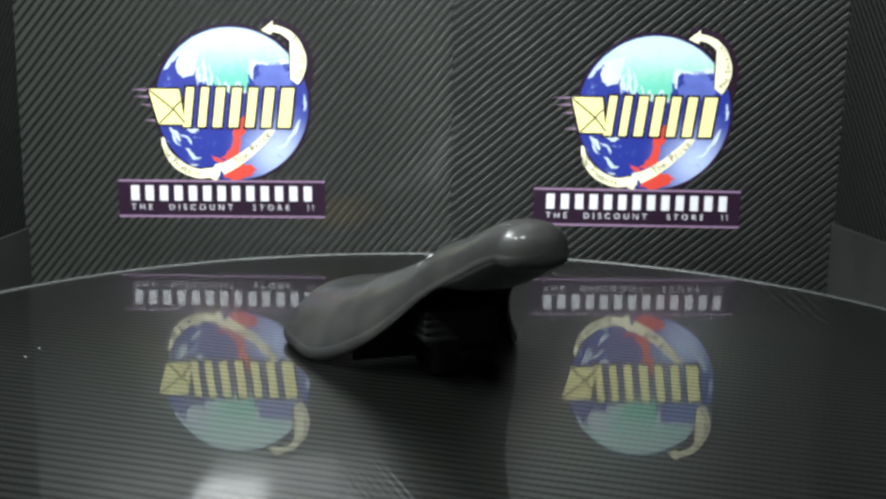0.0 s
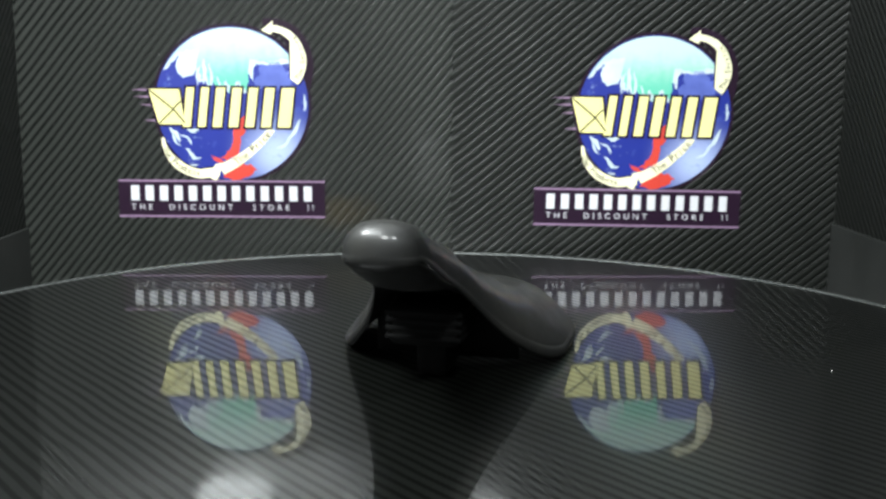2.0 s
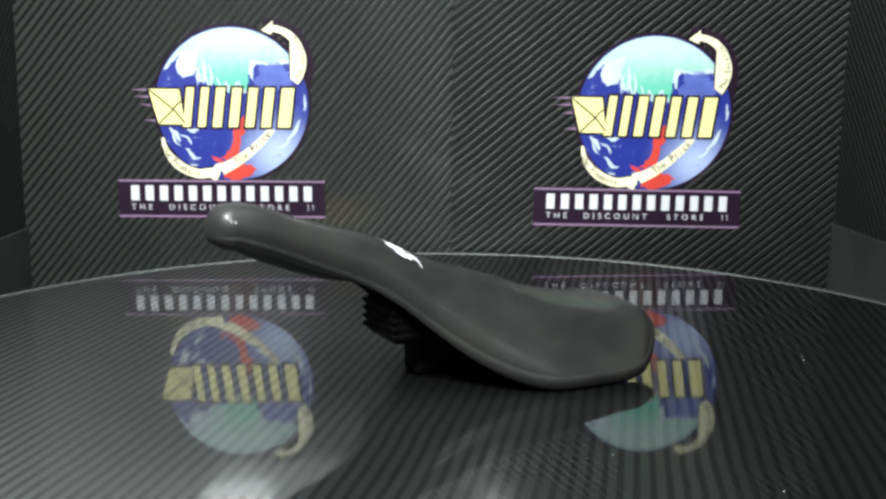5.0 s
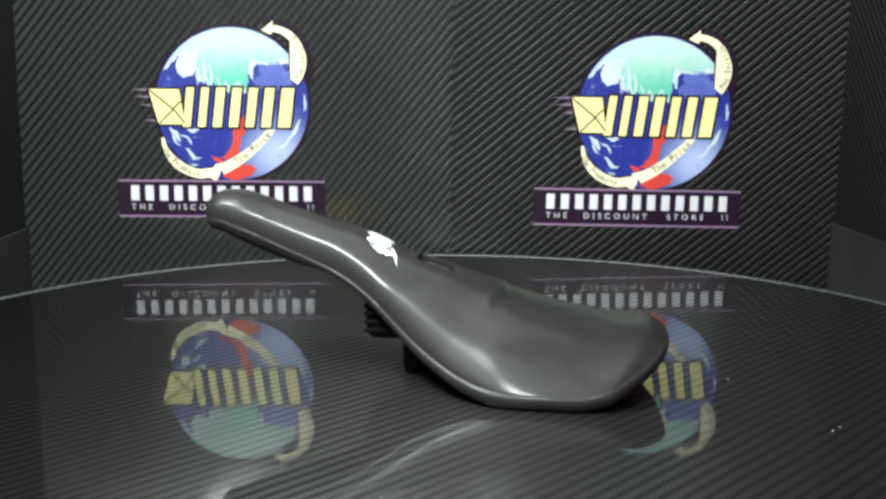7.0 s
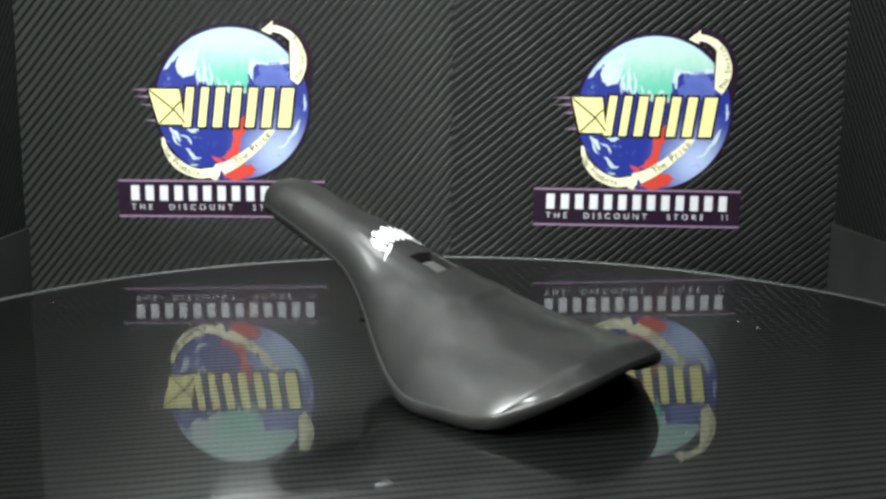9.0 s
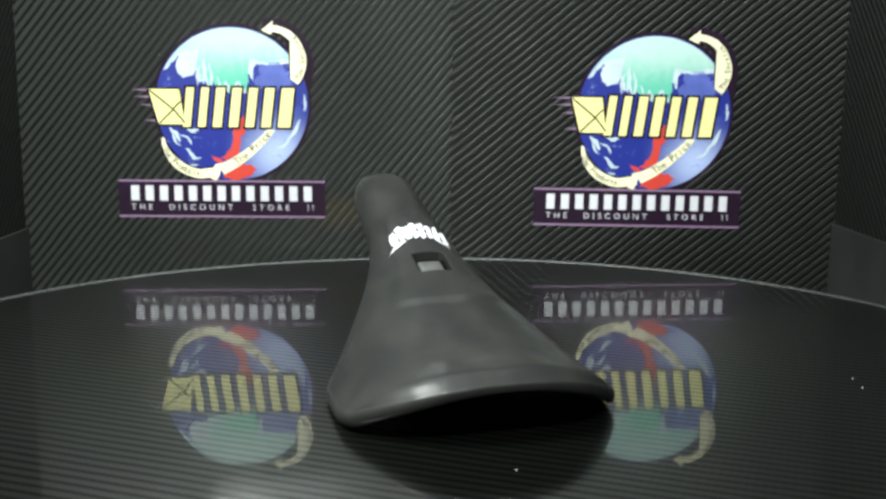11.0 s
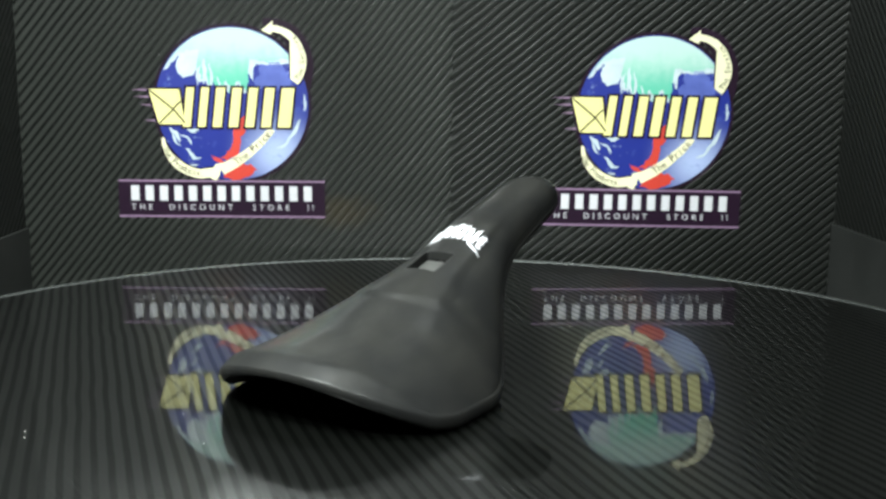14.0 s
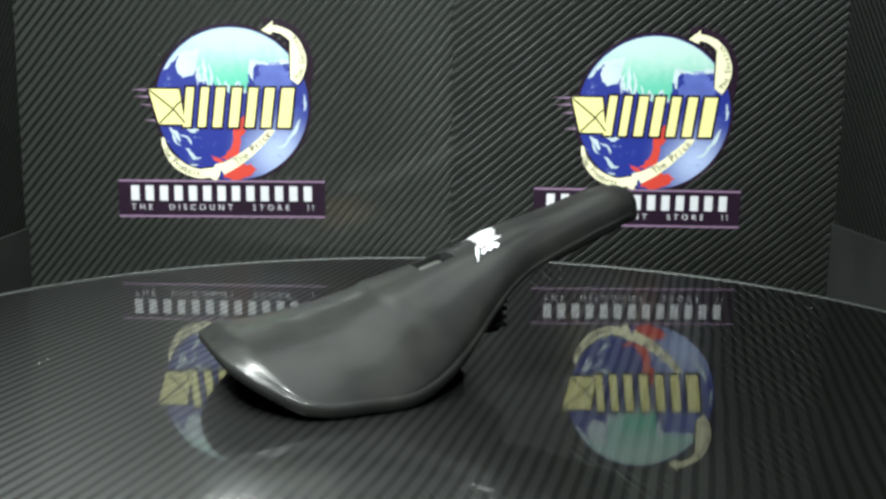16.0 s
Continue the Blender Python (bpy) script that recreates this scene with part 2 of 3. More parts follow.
# ---- turntable ----
RADIUS, TOP_Z = 0.3785, 0.0


def turntable():
    t = tagged(new("turntable"), "glossy black carbon-look turntable with a polished rim", "turntable")
    R = RADIUS
    part("disc", turned_bm([(0, TOP_Z), (R * 0.5, TOP_Z), (R - 0.006, TOP_Z)], 192), PLATE, t, "glossy carbon-look top film")
    part("rim", turned_bm([(R - 0.006, TOP_Z), (R - 0.0055, TOP_Z + 0.0007), (R - 0.004, TOP_Z + 0.0012), (R - 0.0016, TOP_Z + 0.0006), (R, TOP_Z - 0.0016), (R, TOP_Z - 0.008),
                           (R - 0.0015, TOP_Z - 0.010), (0, TOP_Z - 0.010)], 192), RIM, t, "polished pale edge", True)
    part("spindle", turned_bm([(0.05, -0.010), (0.05, -0.035), (0.11, -0.040), (0.11, LOW + 0.004), (0, LOW + 0.004)], 64), UNDER, t, "", True)
    rng = random.Random(4)
    # bits of dust on the film: radius, bearing at the start
    bits = [(0.2397, 173.1, 1.0), (0.2392, 177.6, 1.0), (0.2238, 86.5, 1.0), (0.2259, 88.5, 0.8), (0.1688, 106.7, 0.7)]
    bits += [(rng.uniform(0.13, 0.35), rng.uniform(0, 360), rng.uniform(0.3, 0.7)) for _ in range(14)]
    for r, deg, size in bits:
        bm = bmesh.new()
        bmesh.ops.create_icosphere(bm, subdivisions=1, radius=0.0006 * size)
        for v in bm.verts:
            v.co = Vector((v.co.x * rng.uniform(0.8, 1.5), v.co.y * rng.uniform(0.8, 1.2), v.co.z * 0.5 + 0.0004 * size))
            v.co += Vector((r * math.cos(radians(deg)), r * math.sin(radians(deg)), TOP_Z))
        part("dust_speck", bm, DUST, t)
    return t


# ---- saddle: x to the nose, y to its left ----
STATIONS = [  # x, crown, edge height, half width, squareness, lift of the hollow, lip, share of flat crown (mm)
    (-139, 32.5, 4.2, 66, 3.0, 20, 8, 1), (-130, 33, 3.4, 67.3, 2.9, 20.5, 8, 1), (-112, 34, 2.2, 69.3, 2.8, 20, 8, 1), (-95, 37, 0.8, 70.5, 2.6, 25, 8, 1),
    (-70, 42, 0.5, 70, 2.5, 30, 8, 1), (-45, 49, 0.5, 67.5, 2.4, 36, 8, 0.95), (-28, 54, 4, 61, 2.3, 36, 7.5, 0.85), (-12, 59, 11, 53, 2.2, 34, 7, 0.7),
    (4, 64, 21, 44, 2.2, 28, 6, 0.5), (19, 69, 33, 35.5, 2.2, 20, 5, 0.3), (35, 76, 46, 28.5, 2.3, 12, 4, 0.15), (51, 82, 56, 24, 2.4, 3, 3, 0.05),
    (68, 87, 63.5, 22, 2.4, -3, 2.5, 0), (85, 92, 70, 21, 2.5, -5, 2.5, 0), (100, 97, 76, 20.5, 2.5, -5.5, 2.5, 0), (113, 100.5, 80.5, 20, 2.5, -5, 2.5, 0), (122, 101, 83.5, 18.5, 2.4, -4, 2.5, 0)]
_st = np.array(STATIONS, float)


def cubic(xs, ys, x):
    """A smooth curve through the stations (Catmull-Rom tangents)."""
    i = int(np.clip(np.searchsorted(xs, x) - 1, 0, len(xs) - 2))
    h = xs[i + 1] - xs[i]
    d = (ys[i + 1] - ys[i]) / h

    def slope(k):
        if k == 0 or k == len(xs) - 1:
            return d
        return (ys[k + 1] - ys[k - 1]) / (xs[k + 1] - xs[k - 1])
    t = (x - xs[i]) / h
    return ((2 * t**3 - 3 * t**2 + 1) * ys[i] + (t**3 - 2 * t**2 + t) * h * slope(i)
            + (-2 * t**3 + 3 * t**2) * ys[i + 1] + (t**3 - t**2) * h * slope(i + 1))


def section(x):
    return [cubic(_st[:, 0], _st[:, k], x) for k in range(1, 8)]


def ease(a, b, x):
    t = max(0.0, min(1.0, (x - a) / (b - a)))
    return t * t * (3 - 2 * t)


def cover_height(x, y):
    """Height of the saddle's top at x, y (mm)."""
    zc, ze, w, n, _, lip, flat = section(x)
    q = min(abs(y) / w, 1.0)
    p = (1 - flat) * (1 - q**n) ** (1 / n) + flat * (1 - q**n)
    z = ze + lip + (zc - ze - lip) * p
    # raised tongue from the nose to behind the slot, with a rounded end
    tongue = np.interp(x, (-45, -30, 0, 40, 60), (33, 29, 20.5, 17, 15))
    d = max(abs(y) - tongue, -47 + 9 * (y / 30) ** 2 - x)
    z += 1.3 * (1 - ease(-1.6, 1.0, d)) * (1 - ease(40, 62, x))
    # the tail's edge rolls over into the lip
    z -= 5.0 * (1 - ease(-142, -124, x)) ** 1.5 * (1 - q**5)
    # shallow hollows and a faint crossing crease behind it
    for side in (-1, 1):
        z -= 1.1 * math.exp(-((side * y - 24) / 11) ** 2) * math.exp(-((x + 88) / 24) ** 2)
        z -= 0.22 * math.exp(-((side * y - 0.55 * (x + 100)) / 4.0) ** 2) * math.exp(-((x + 92) / 26) ** 2)
    return z


def tail(x, q):
    """The tail's corners swing forward in plan."""
    k = max(0.0, min(1.0, (-60 - x) / 79))
    return 33 * k * k * abs(q) ** 3.0


HOLE = (-15.0, 7.0, 9.4)  # slot: back, front, half width
CORE = [-12.5, -10.8, -9.4, -6.2, -3.1, 0, 3.1, 6.2, 9.4, 10.8, 12.5]


def loft_saddle():
    """Rows of points over the top and under it, tail first."""
    xs = sorted(set([round(v, 2) for v in np.linspace(-139, 122, 117)] + [HOLE[0], HOLE[1], HOLE[0] - 1.2, HOLE[1] + 1.2]))
    wing = [math.sin(math.pi / 2 * i / 24) ** 0.95 for i in range(1, 25)]
    top, low = [], []
    for x in xs:
        zc, ze, w, n, lift, lip, flat = section(x)
        half = [12.5 + (w - 12.5) * k for k in wing]
        ys = [-y for y in half[::-1]] + CORE + half
        a, b = [], []
        for y in ys:
            q = y / w
            xx = x + tail(x, q)
            a.append((xx, y, cover_height(x, y)))
            belly = max(0.0, 1 - abs(q) ** 2.2)
            b.append((xx, y * (0.975 + 0.02 * ease(45, 75, x)), ze - 0.2 + (lift * belly if lift > 0 else 1.4 * lift * math.sqrt(belly))))
        top.append(a)
        low.append(b)
    return xs, top, low


def grid_faces(bm, rows):
    for r, s in zip(rows, rows[1:]):
        for i in range(len(r) - 1):
            bm.faces.new((r[i], r[i + 1], s[i + 1], s[i]))


def nose_rows(bm, last, mid):
    """Shrinking rings that close the rounded nose."""
    rows = []
    for k in range(1, 9):
        f = k / 8 * math.pi / 2
        sc, dx = math.cos(f) ** 0.75 if k < 8 else 0.02, 12.5 * math.sin(f)
        rows.append([bm.verts.new(((122 + dx) * 0.001, p[1] * sc * 0.001, (mid + (p[2] - mid) * sc) * 0.001)) for p in last])
    return rows


def saddle():
    s = tagged(new("bicycle_saddle"), "slim black moulded plastic bicycle saddle lying nose-up on the turntable", "bicycle saddle")
    xs, top, low = loft_saddle()
    mm = 0.001
    bm = bmesh.new()
    rows = [[bm.verts.new(Vector(p) * mm) for p in r] for r in top]
    mid = (section(122)[0] + section(122)[1]) / 2 - 5
    n, m = len(rows), len(rows[0])
    # one rim from the nose round the tail and back, with a rounded upright lip
    around = [(i, 0) for i in range(n - 1, -1, -1)] + [(0, j) for j in range(1, m - 1)] + [(i, m - 1) for i in range(n)]
    spots = [Vector(top[i][j]) for i, j in around]
    foot = [section(xs[i])[1] if j in (0, m - 1) else low[0][j][2] for i, j in around]
    strip = [[rows[i][j] for i, j in around]]
    run = np.concatenate(([0.0], np.cumsum([(b - a).to_2d().length for a, b in zip(spots, spots[1:])])))
    rim_x, rim_y = np.array([p.x for p in spots]), np.array([p.y for p in spots])

    def rim_at(d):
        return Vector((float(np.interp(d, run, rim_x)), float(np.interp(d, run, rim_y))))
    for out, drop in ((0.7, 0.04), (1.4, 0.13), (1.9, 0.28), (2.1, 0.46), (1.8, 0.68), (0.9, 0.90), (-1.2, 1.0)):
        ring = []
        for k, p in enumerate(spots):
            a, b = rim_at(run[k] - 10), rim_at(run[k] + 10)
            d = (b - a).normalized()
            o = Vector((-d.y, d.x)) 
            h = p.z - foot[k]
            off = out * min(1.0, h / 8) ** 1.8
            ring.append(bm.verts.new(Vector((p.x + o.x * off, p.y + o.y * off, p.z - h * drop)) * mm))
        strip.append(ring)
    grid_faces(bm, strip)
    last = [r[0] for r in strip[:0:-1]] + rows[-1] + [r[-1] for r in strip[1:]]
    cap = nose_rows(bm, [v.co * 1000 for v in last], mid)
    grid_faces(bm, rows)
    grid_faces(bm, [last] + cap)
    # the bolt slot: open the top and turn its edge down
    i0, i1 = xs.index(HOLE[0]), xs.index(HOLE[1])
    j0, j1 = 24 + 2, 24 + 8
    gone = [f for f in bm.faces if all(HOLE[0] * mm - 1e-6 <= v.co.x <= HOLE[1] * mm + 1e-6 and abs(v.co.y) <= HOLE[2] * mm + 1e-6 for v in f.verts)]
    ring = ([rows[i0][j] for j in range(j0, j1 + 1)] + [rows[i][j1] for i in range(i0 + 1, i1 + 1)]
            + [rows[i1][j] for j in range(j1 - 1, j0 - 1, -1)] + [rows[i][j0] for i in range(i1 - 1, i0, -1)])
    bmesh.ops.delete(bm, geom=gone, context="FACES")
    walls = [ring] + [[bm.verts.new(v.co + Vector((0, 0, -d * mm))) for v in ring] for d in (0.5, 5.0)]
    for a, b in zip(walls, walls[1:]):
        for k in range(len(ring)):
            bm.faces.new((a[k], a[(k + 1) % len(ring)], b[(k + 1) % len(ring)], b[k]))
    bmesh.ops.remove_doubles(bm, verts=bm.verts, dist=0.00005)
    part("cover", bm, COVER, s, "semi-gloss black moulded cover", True)
    return s, low


def saddle_rest(s, low):
    mm = 0.001
    bm = bmesh.new()
    rows = [[bm.verts.new(Vector(p) * mm) for p in r] for r in low]
    rows += nose_rows(bm, [(x, y, z + 0.3) for x, y, z in low[-1]], (section(122)[0] + section(122)[1]) / 2 - 5)
    cutrow = next(i for i, r in enumerate(low) if r[0][0] > 62)
    grid_faces(bm, rows[:cutrow + 1])
    front = bmesh.new()
    nose = [[front.verts.new(v.co) for v in r] for r in rows[cutrow:]]
    grid_faces(front, nose)
    loose = [v for v in bm.verts if not v.link_faces]
    bmesh.ops.delete(bm, geom=loose, context="VERTS")
    part("underside", bm, UNDER, s, "hollow matt black underside, its shade in the colour", True)
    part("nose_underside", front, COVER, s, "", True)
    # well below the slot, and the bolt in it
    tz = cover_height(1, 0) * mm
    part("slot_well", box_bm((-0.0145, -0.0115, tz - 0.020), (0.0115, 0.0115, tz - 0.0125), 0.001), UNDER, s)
    bm = box_bm((-0.0088, -0.0078, -0.010), (0.0088, 0.0078, 0.0), 0.0036, 4)
    bm.transform(Matrix.Translation((-0.0040, 0, tz - 0.0050)) @ Euler((0, radians(-17), 0)).to_matrix().to_4x4())
    part("bolt", bm, STEEL, s, "dull grey clamp nut", True)
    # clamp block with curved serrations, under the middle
    block = part("clamp_block", box_bm((-0.016, -0.021, 0.022), (0.036, 0.021, 0.046), 0.007, 3), UNDER, s, "ribbed black clamp block, its shade in the colour")
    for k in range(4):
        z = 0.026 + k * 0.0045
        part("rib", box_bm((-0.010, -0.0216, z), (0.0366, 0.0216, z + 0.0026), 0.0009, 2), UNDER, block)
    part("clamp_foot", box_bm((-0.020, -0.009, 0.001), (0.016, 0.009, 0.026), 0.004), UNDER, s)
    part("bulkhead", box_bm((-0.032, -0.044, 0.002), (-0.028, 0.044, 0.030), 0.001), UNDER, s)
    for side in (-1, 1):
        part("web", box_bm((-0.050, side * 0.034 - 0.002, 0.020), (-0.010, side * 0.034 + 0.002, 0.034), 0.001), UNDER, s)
    # white decal ahead of the slot: a bowed row of plain jagged marks laid on the cover
    rng = random.Random(9)

    def mark(outline):
        bm = bmesh.new()
        face = bm.faces.new([bm.verts.new((x * mm, y * mm, 0)) for x, y in outline])
        bmesh.ops.triangulate(bm, faces=[face])
        bmesh.ops.subdivide_edges(bm, edges=list(bm.edges), cuts=2, use_grid_fill=True)
        for v in bm.verts:
            v.co.z = (cover_height(v.co.x * 1000, v.co.y * 1000) + 0.28) * mm
        part("decal_mark", bm, WHITE, s, "jagged white printed mark")
    for k in range(8):
        y = -17.2 + k * 4.4
        bow, tall, w = 22.8 - 0.008 * y * y + rng.uniform(-0.6, 0.9), rng.uniform(10.5, 13.5), rng.uniform(3.3, 3.9)
        left = [(bow + tall * f, y + rng.uniform(-0.7, 0.9)) for f in (0, 0.12, 0.24, 0.38, 0.5, 0.62, 0.75, 0.88)]
        crest = [(bow + tall * 1.08, y + w * 0.25), (bow + tall * 0.82, y + w * 0.5), (bow + tall * 1.02, y + w * 0.8)]
        right = [(bow + tall * f, y + w + rng.uniform(-1.1, 0.6)) for f in (0.88, 0.74, 0.6, 0.48, 0.36, 0.22, 0.1)]
        notch = [(bow - tall * 0.08, y + w * 0.8), (bow + tall * 0.2, y + w * 0.5)]
        mark(left + crest + right + notch)
    for side in (-1, 1):  # pointed strokes that run out under both ends
        mark([(17.2, side * 20.5), (19.8, side * 15.5), (22.6, side * 9.0), (20.6, side * 9.5), (18.0, side * 15.0)])


# ---- stickers on the back panels ----
U = 0.000256  # sticker unit in metres


def su(points):
    return [((x - 493) * U, (350 - y) * U) for x, y in points]


def disc_points(cx, cy, r, n=72, a0=0, a1=360):
    return [(cx + r * math.cos(radians(a0 + (a1 - a0) * i / n)), cy - r * math.sin(radians(a0 + (a1 - a0) * i / n))) for i in range(n + (a1 - a0 < 360))]


def band(points, widths):
    """A ribbon of changing width along a run of points."""
    left, right = [], []
    for i, p in enumerate(points):
        a, b = Vector(points[max(0, i - 1)]), Vector(points[min(len(points) - 1, i + 1)])
        d = (b - a).normalized()
        nrm = Vector((-d.y, d.x)) * widths[i] / 2
        left.append(tuple(Vector(p) + nrm))
        right.append(tuple(Vector(p) - nrm))
    return left + right[::-1]


def swing(cx, cy, rx, ry, a0, a1, n=14):
    return [(cx + rx * math.cos(radians(a0 + (a1 - a0) * i / n)), cy - ry * math.sin(radians(a0 + (a1 - a0) * i / n))) for i in range(n + 1)]


def lettering(words, size, parent, mat, at, depth, turn=0.0, spacing=1.0):
    c = bpy.data.curves.new("lettering", "FONT")
    c.body, c.size, c.align_x, c.align_y, c.space_character, c.resolution_u = words, size * U, "CENTER", "CENTER", spacing, 3
    tmp = new("lettering", c)
    me = bpy.data.meshes.new_from_object(tmp.evaluated_get(bpy.context.evaluated_depsgraph_get()))
    bpy.data.objects.remove(tmp)
    me.materials.append(mat)
    (x, z), = su([at])
    me.transform(Matrix.Translation((x, -depth, z)) @ Euler((radians(90), radians(turn), 0)).to_matrix().to_4x4())
    ob = new("lettering", me)
    ob.parent = parent
    return ob


def ragged_edge(points, seed, amount=7, steps=4):
    """The outline with its sides broken up unevenly."""
    rng, out = random.Random(seed), []
    for a, b in zip(points, points[1:] + points[:1]):
        a, b = Vector(a), Vector(b)
        for k in range(steps):
            p = a.lerp(b, k / steps)
            size = amount if k else amount * 0.4
            out.append((p.x + rng.uniform(-size, size), p.y + rng.uniform(-size, size)))
    return out


def sticker(m):
    s = tagged(new("wall_sticker"), "printed globe sticker with white and cream marks on the black panel", "sticker", "stickers on the back panels")
    L = 0.0003

    def sheet(name, pts, level, mat, label=""):
        return part(name, slab_bm(su(pts), L * level), mat, s, label)
    # dark backing
    sheet("backing", disc_points(493, 350, 293), 1, INK, "dark purple backing")
    sheet("backing", band(swing(600, 215, 160, 165, -35, 86), [70] * 10 + [62, 52, 42, 32, 22]), 1.4, INK)
    sheet("banner", [(62, 630), (832, 630), (832, 772), (62, 772)], 1.8, INK, "dark purple banner")
    for y in (635, 768):
        sheet("banner_line", [(62, y - 3.5), (832, y - 3.5), (832, y + 3.5), (62, y + 3.5)], 2.2, LILAC)
    sheet("globe", disc_points(493, 350, 281), 2.6, GLOBE, "blue printed globe")
    # ice cap with a ragged lower edge
    rng = random.Random(2)
    cap = disc_points(493, 350, 276, 40, 32, 152)
    ragged = [(258, 205), (300, 170), (345, 165), (362, 190), (380, 262), (398, 225), (412, 282), (428, 240), (446, 300), (470, 262), (492, 310),
              (520, 262), (548, 300), (552, 250), (535, 215), (560, 190), (610, 195), (660, 190), (712, 188)]
    fringe = [(x + rng.uniform(-5, 5), y + rng.uniform(6, 16)) for x, y in ragged]
    sheet("ice_fringe", disc_points(493, 350, 277, 40, 30, 154) + ragged_edge(fringe, 12, 9, 5)[:-5], 2.8, CLOUD, "white printed ice edge")
    sheet("ice_cap", cap + ragged_edge(ragged, 21, 8, 5)[:-5], 3.0, ICE, "white and sea-green printed ice cap")
    # cloud swirls and wisps
    wisps = [([(375, 152), (332, 160), (303, 190), (298, 225), (318, 250), (348, 242), (366, 216)], 15), ([(330, 175), (318, 205), (330, 228)], 9),
             ([(392, 190), (400, 235), (388, 276)], 13), ([(412, 200), (424, 250), (414, 300)], 12), ([(380, 205), (365, 250), (372, 285)], 9),
             ([(440, 250), (452, 290), (444, 305)], 9), ([(575, 205), (560, 235), (572, 262)], 9), ([(590, 196), (640, 206), (690, 200)], 8),
             ([(258, 205), (285, 178), (310, 165)], 10), ([(262, 440), (290, 462), (296, 492)], 14), ([(318, 440), (350, 452), (372, 436)], 13),
             ([(300, 462), (330, 478), (340, 500)], 8), ([(272, 452), (278, 485), (300, 505)], 8), ([(316, 512), (334, 528), (345, 550), (374, 548)], 13),
             ([(300, 566), (332, 576), (362, 574)], 9), ([(742, 408), (722, 452), (692, 488)], 13), ([(712, 470), (684, 500), (655, 512)], 8), ([(756, 310), (764, 345), (758, 372)], 8)]
    for pts, wide in wisps:
        line = [tuple(Vector(a).lerp(Vector(b), f)) for a, b in zip(pts, pts[1:]) for f in (0, 0.33, 0.67)] + [pts[-1]]
        n = len(line) - 1
        sheet("cloud", band([(x + rng.uniform(-3, 3), y + rng.uniform(-3, 3)) for x, y in line], [max(2.0, wide * math.sin(math.pi * (0.12 + 0.80 * i / n)) * rng.uniform(0.7, 1.25)) for i in range(n + 1)]), 3.4, CLOUD)
    sheet("sea_patch", ragged_edge([(600, 200), (650, 196), (690, 215), (716, 250), (700, 285), (640, 292), (585, 290), (575, 262), (600, 240)], 5, 8), 3.4, PALE_BLUE)
    sheet("land", ragged_edge([(498, 430), (545, 385), (540, 450), (522, 470), (510, 535), (470, 560), (445, 545), (478, 520), (500, 480)], 3, 6), 3.4, RED, "red printed land")
    sheet("land", ragged_edge([(410, 535), (450, 560), (500, 572), (560, 570), (582, 592), (545, 618), (500, 630), (455, 622), (470, 590), (430, 562)], 8, 5), 3.5, RED)
    # cream arrow ribbons
    low = swing(395, 470, 160, 140, 182, 262) + [(440, 598)]
    sheet("arrow_edge", band(low, [18 + 26 * min(1, i / 8) for i in range(len(low))]), 3.8, INK)
    sheet("arrow", band(low, [10 + 24 * min(1, i / 8) for i in range(len(low))]), 4.2, PALE, "cream printed arrow")
    sheet("arrow", [(425, 572), (458, 565), (430, 632), (408, 626)], 4.3, PALE)
    up = [(448, 592), (500, 565), (550, 530), (600, 485), (640, 440)]
    sheet("arrow", band(up, [40, 38, 34, 30, 24]), 4.2, PALE)
    right = swing(640, 190, 112, 115, -42, 96)
    sheet("arrow_edge", band(right, [44] * 6 + [40] * 9), 3.8, INK)
    sheet("arrow", band(right, [34] * 6 + [28] * 5 + [24] * 4), 4.2, PALE)
    sheet("arrow", [(606, 82), (648, 48), (642, 98)], 4.3, PALE)
    # envelope and the row of slanted cream bars that stand for the mark
    sheet("mark_edge", [(178, 290), (308, 290), (326, 432), (214, 432)], 4.6, INK)
    sheet("envelope", [(188, 297), (300, 297), (318, 425), (222, 425)], 5.0, CREAM, "cream printed envelope")
    for a, b in (((190, 300), (280, 372)), ((280, 372), (318, 420)), ((280, 365), (305, 340)), ((280, 368), (224, 422))):
        sheet("envelope_line", band([a, b], [6, 6]), 5.4, INK)
    x = 308
    for wdt in (46, 46, 50, 52, 50, 52, 64):
        sheet("mark_edge", [(x + 12, 282), (x + wdt + 10, 282), (x + wdt - 8, 442), (x - 6, 442)], 4.6, INK)
        sheet("mark_bar", [(x + 20, 290), (x + wdt + 2, 290), (x + wdt - 16, 434), (x + 2, 434)], 5.0, CREAM, "cream printed bar")
        x += wdt + 9
    for k, (x0, y) in enumerate(((120, 300), (125, 325), (150, 355), (165, 412))):
        sheet("speed_line", [(x0, y), (205 + k * 6, y - 6), (210 + k * 6, y + 6)], 2.3, LILAC)
    # banner: plain white bars for the name, and the motto
    for k in range(13):
        x0 = 104 + k * 53.6
        sheet("name_bar", [(x0 + 5, 653), (x0 + 35, 653), (x0 + 35, 709), (x0 + 5, 709)], 2.3, WHITE, "white printed bar")
    for word, cx, sp in (("THE", 148, 1.75), ("DISCOUNT", 367, 1.75), ("STORE", 629, 1.75), ("!!", 777, 1.6)):
        lettering(word, 31, s, WHITE, (cx, 734), L * 2.4, 0, sp)
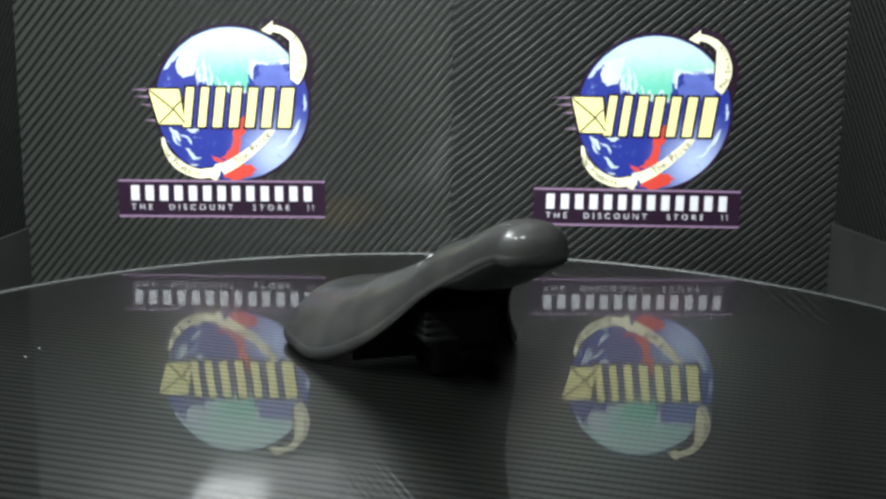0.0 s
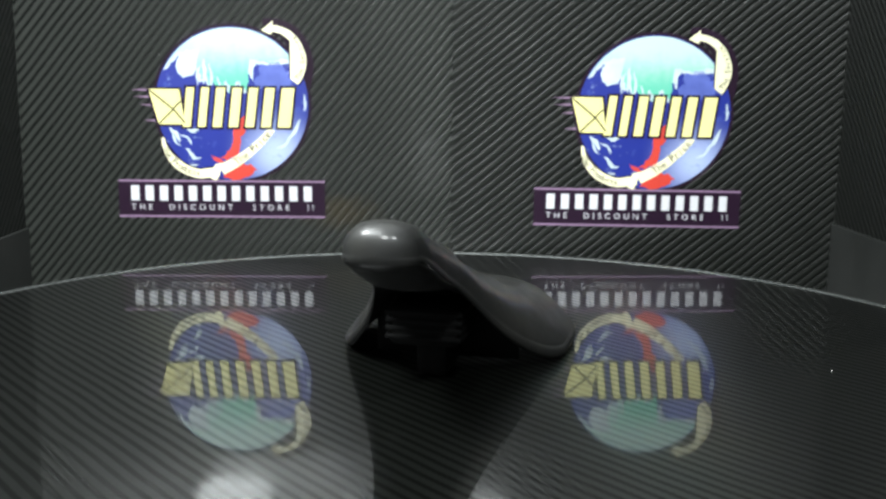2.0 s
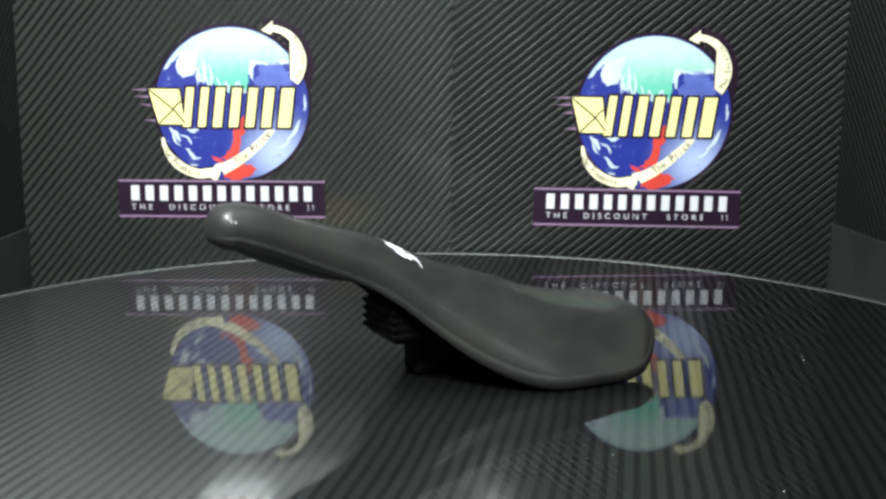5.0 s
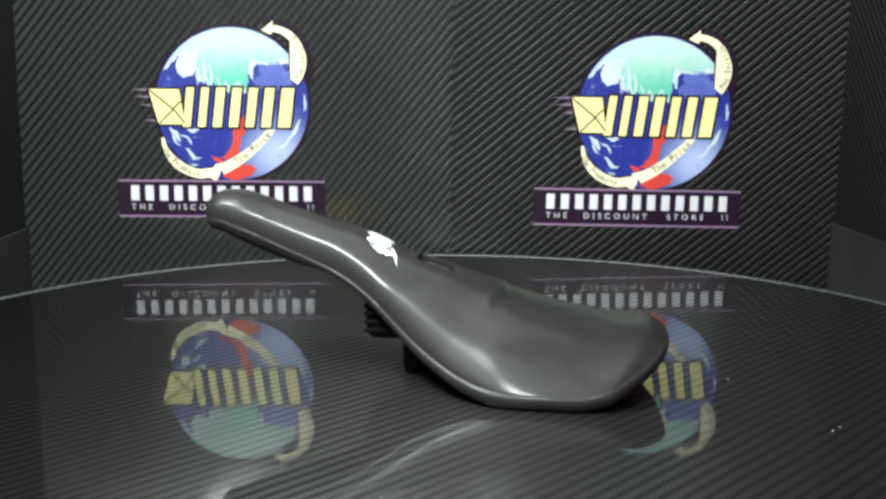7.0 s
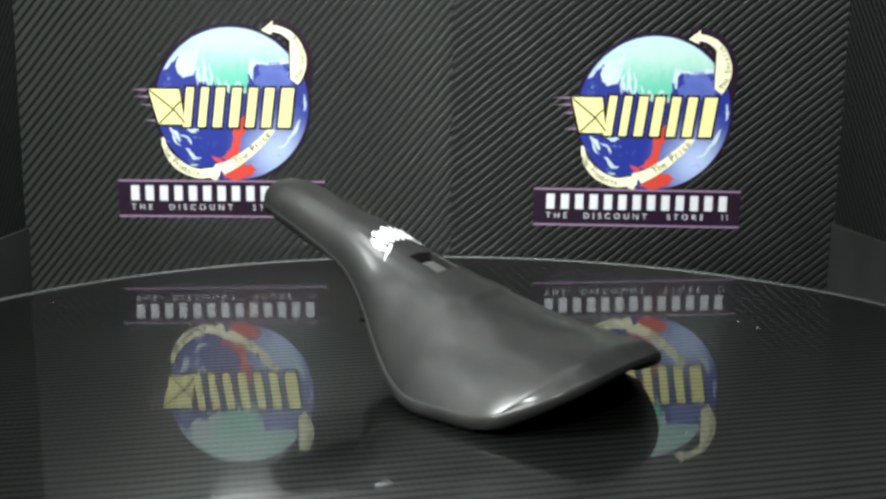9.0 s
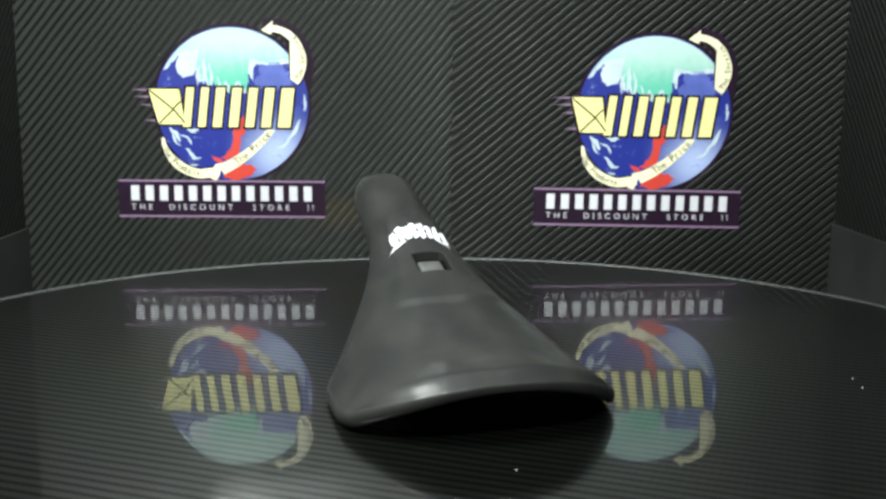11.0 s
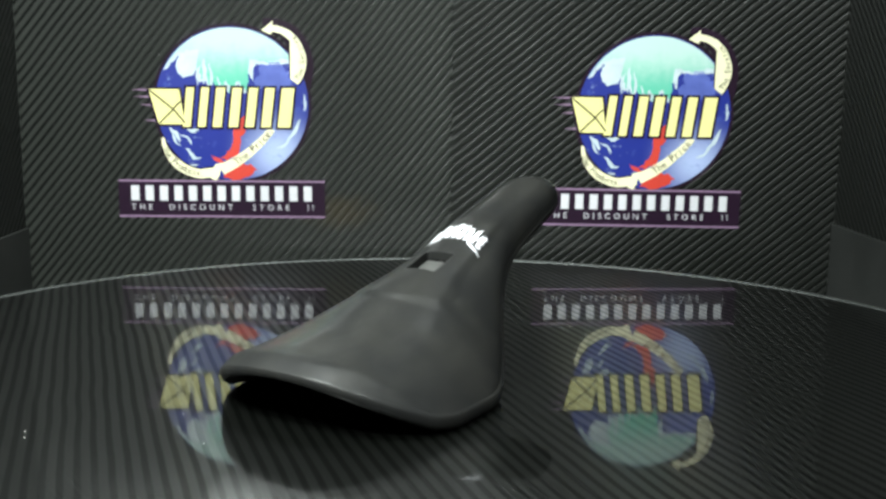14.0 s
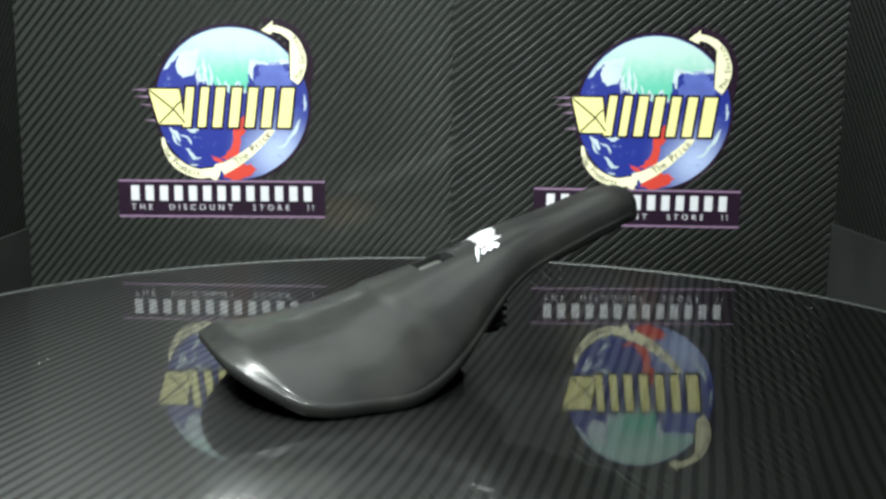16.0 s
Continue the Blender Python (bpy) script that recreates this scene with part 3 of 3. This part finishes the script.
    for words, size, way in (("The Products.", 34, swing(395, 470, 160, 140, 196, 266)), ("The Price.", 37, up[1:]), ("The Service", 28, swing(640, 190, 114, 117, -36, 46))):
        run = list(itertools.accumulate([(Vector(b) - Vector(a)).length for a, b in zip(way, way[1:])], initial=0))
        for k, ch in enumerate(words):
            if ch == " ":
                continue
            d = run[-1] * (k + 0.5) / len(words)
            x, y = [float(np.interp(d, run, [p[i] for p in way])) for i in (0, 1)]
            x2, y2 = [float(np.interp(d + 4, run, [p[i] for p in way])) for i in (0, 1)]
            lettering(ch, size, s, INK, (x, y), L * 5.2, math.degrees(math.atan2(y2 - y, x2 - x)))
    s.matrix_world = m
    return s


TABLE = turntable()
SADDLE, LOW_ROWS = saddle()
saddle_rest(SADDLE, LOW_ROWS)
for piece in SADDLE.children_recursive:  # true length, width and height
    piece.data.transform(Matrix.Translation((0, 0, -0.0004)) @ Matrix.Diagonal((0.9515, 0.989, 1.027, 1)))
STICKER_A = sticker(pose(-0.1882, BACK_L, 0.1395, 0, 0.0, 0))
STICKER_B = copy_thing(STICKER_A, pose(0.2092, BACK_R, 0.1345, 0, 0.6, 0))


# ---- lamps hung in the booth ----
def hang(lamp, height):
    """A stem from the top of a lamp straight up to the booth's board."""
    top = lamp.matrix_world @ Vector((0, 0, height))
    bm = turned_bm([(0, -0.003), (0.006, -0.003), (0.006, TOP - top.z), (0, TOP - top.z)], 16)
    bm.transform(lamp.matrix_world.inverted() @ Matrix.Translation(top))
    part("stem", bm, LAMP_METAL, lamp, "", True)


def spot_lamp(place, aim, size):
    lamp = tagged(new("spot_lamp"), "small round white spot lamp hung in the booth", "lamp")
    r = size / 2
    part("housing", turned_bm([(r + 0.003, -0.003), (r + 0.005, 0.0), (r + 0.004, 0.02), (r * 0.6, 0.04), (0.008, 0.05), (0, 0.05)], 32), LAMP_METAL, lamp, "", True)
    lamp.matrix_world = look(place, aim) @ Matrix.Translation((0, 0, 0.004))
    hang(lamp, 0.05)
    return lamp


def light_panel(place, size, label, bars):
    """A flat diffuser lamp in a frame, with thin dark bars across it."""
    lamp = tagged(new("light_panel"), label, "lamp", "booth light panels")
    w, d = size[0] / 2, size[1] / 2
    part("tray", box_bm((-w, -d, 0.004), (w, d, 0.016), 0.002), LAMP_METAL, lamp, "white lamp tray")
    for lo, hi in (((-w - 0.008, -d - 0.008, -0.004), (w + 0.008, -d, 0.016)), ((-w - 0.008, d, -0.004), (w + 0.008, d + 0.008, 0.016)),
                   ((-w - 0.008, -d, -0.004), (-w, d, 0.016)), ((w, -d, -0.004), (w + 0.008, d, 0.016))):
        part("frame", box_bm(lo, hi, 0.001), FLOOR, lamp, "black frame bar")
    for lo, hi in bars:
        part("cross_bar", box_bm(lo, hi), FLOOR, lamp, "thin black bar")
    lamp.matrix_world = Matrix.Translation(place)
    hang(lamp, 0.016)
    return lamp


for place, aim, size, _ in SPOTS:
    spot_lamp(place, aim, size)
light_panel(PANEL, PANEL_SIZE, "pale rectangular light panel hung in the booth", [])
light_panel(SOFT, SOFT_SIZE, "wide soft light panel over the turntable", [((-0.30, -0.008, -0.012), (0.30, 0.008, -0.004)), ((-0.008, -0.28, -0.012), (0.008, -0.0081, -0.004)), ((-0.008, 0.0081, -0.012), (0.008, 0.28, -0.004))])
bulb = tagged(new("lamp_bulb"), "bare round bulb under the pale light panel", "bulb")
part("socket", turned_bm([(0.032, -0.001), (0.034, 0.001), (0.034, 0.006), (0, 0.006)], 32), LAMP_METAL, bulb, "", True)
bulb.matrix_world = Matrix.Translation((BULB[0], BULB[1], BULB[2] + 0.002))


# ---- what turns ----
def motions():
    rate, nose_at_start = 16.72, 290.3
    lean_dir, lean = radians(132.0), radians(0.4455)
    tilt = Matrix.Rotation(lean, 4, Vector((math.sin(lean_dir), -math.cos(lean_dir), 0)))
    turns = [(0.5 * k, Matrix.Rotation(radians(-rate * 0.5 * k), 4, "Z") @ tilt) for k in range(33)]
    walk(TABLE, turns)
    rest = pose(0, 0, 0, 0, 0, nose_at_start) @ pose(0.0019, 0.0020, 0)
    walk(SADDLE, [(t, pose(0.0026, -0.0057, 0) @ m @ rest) for t, m in turns])


motions()
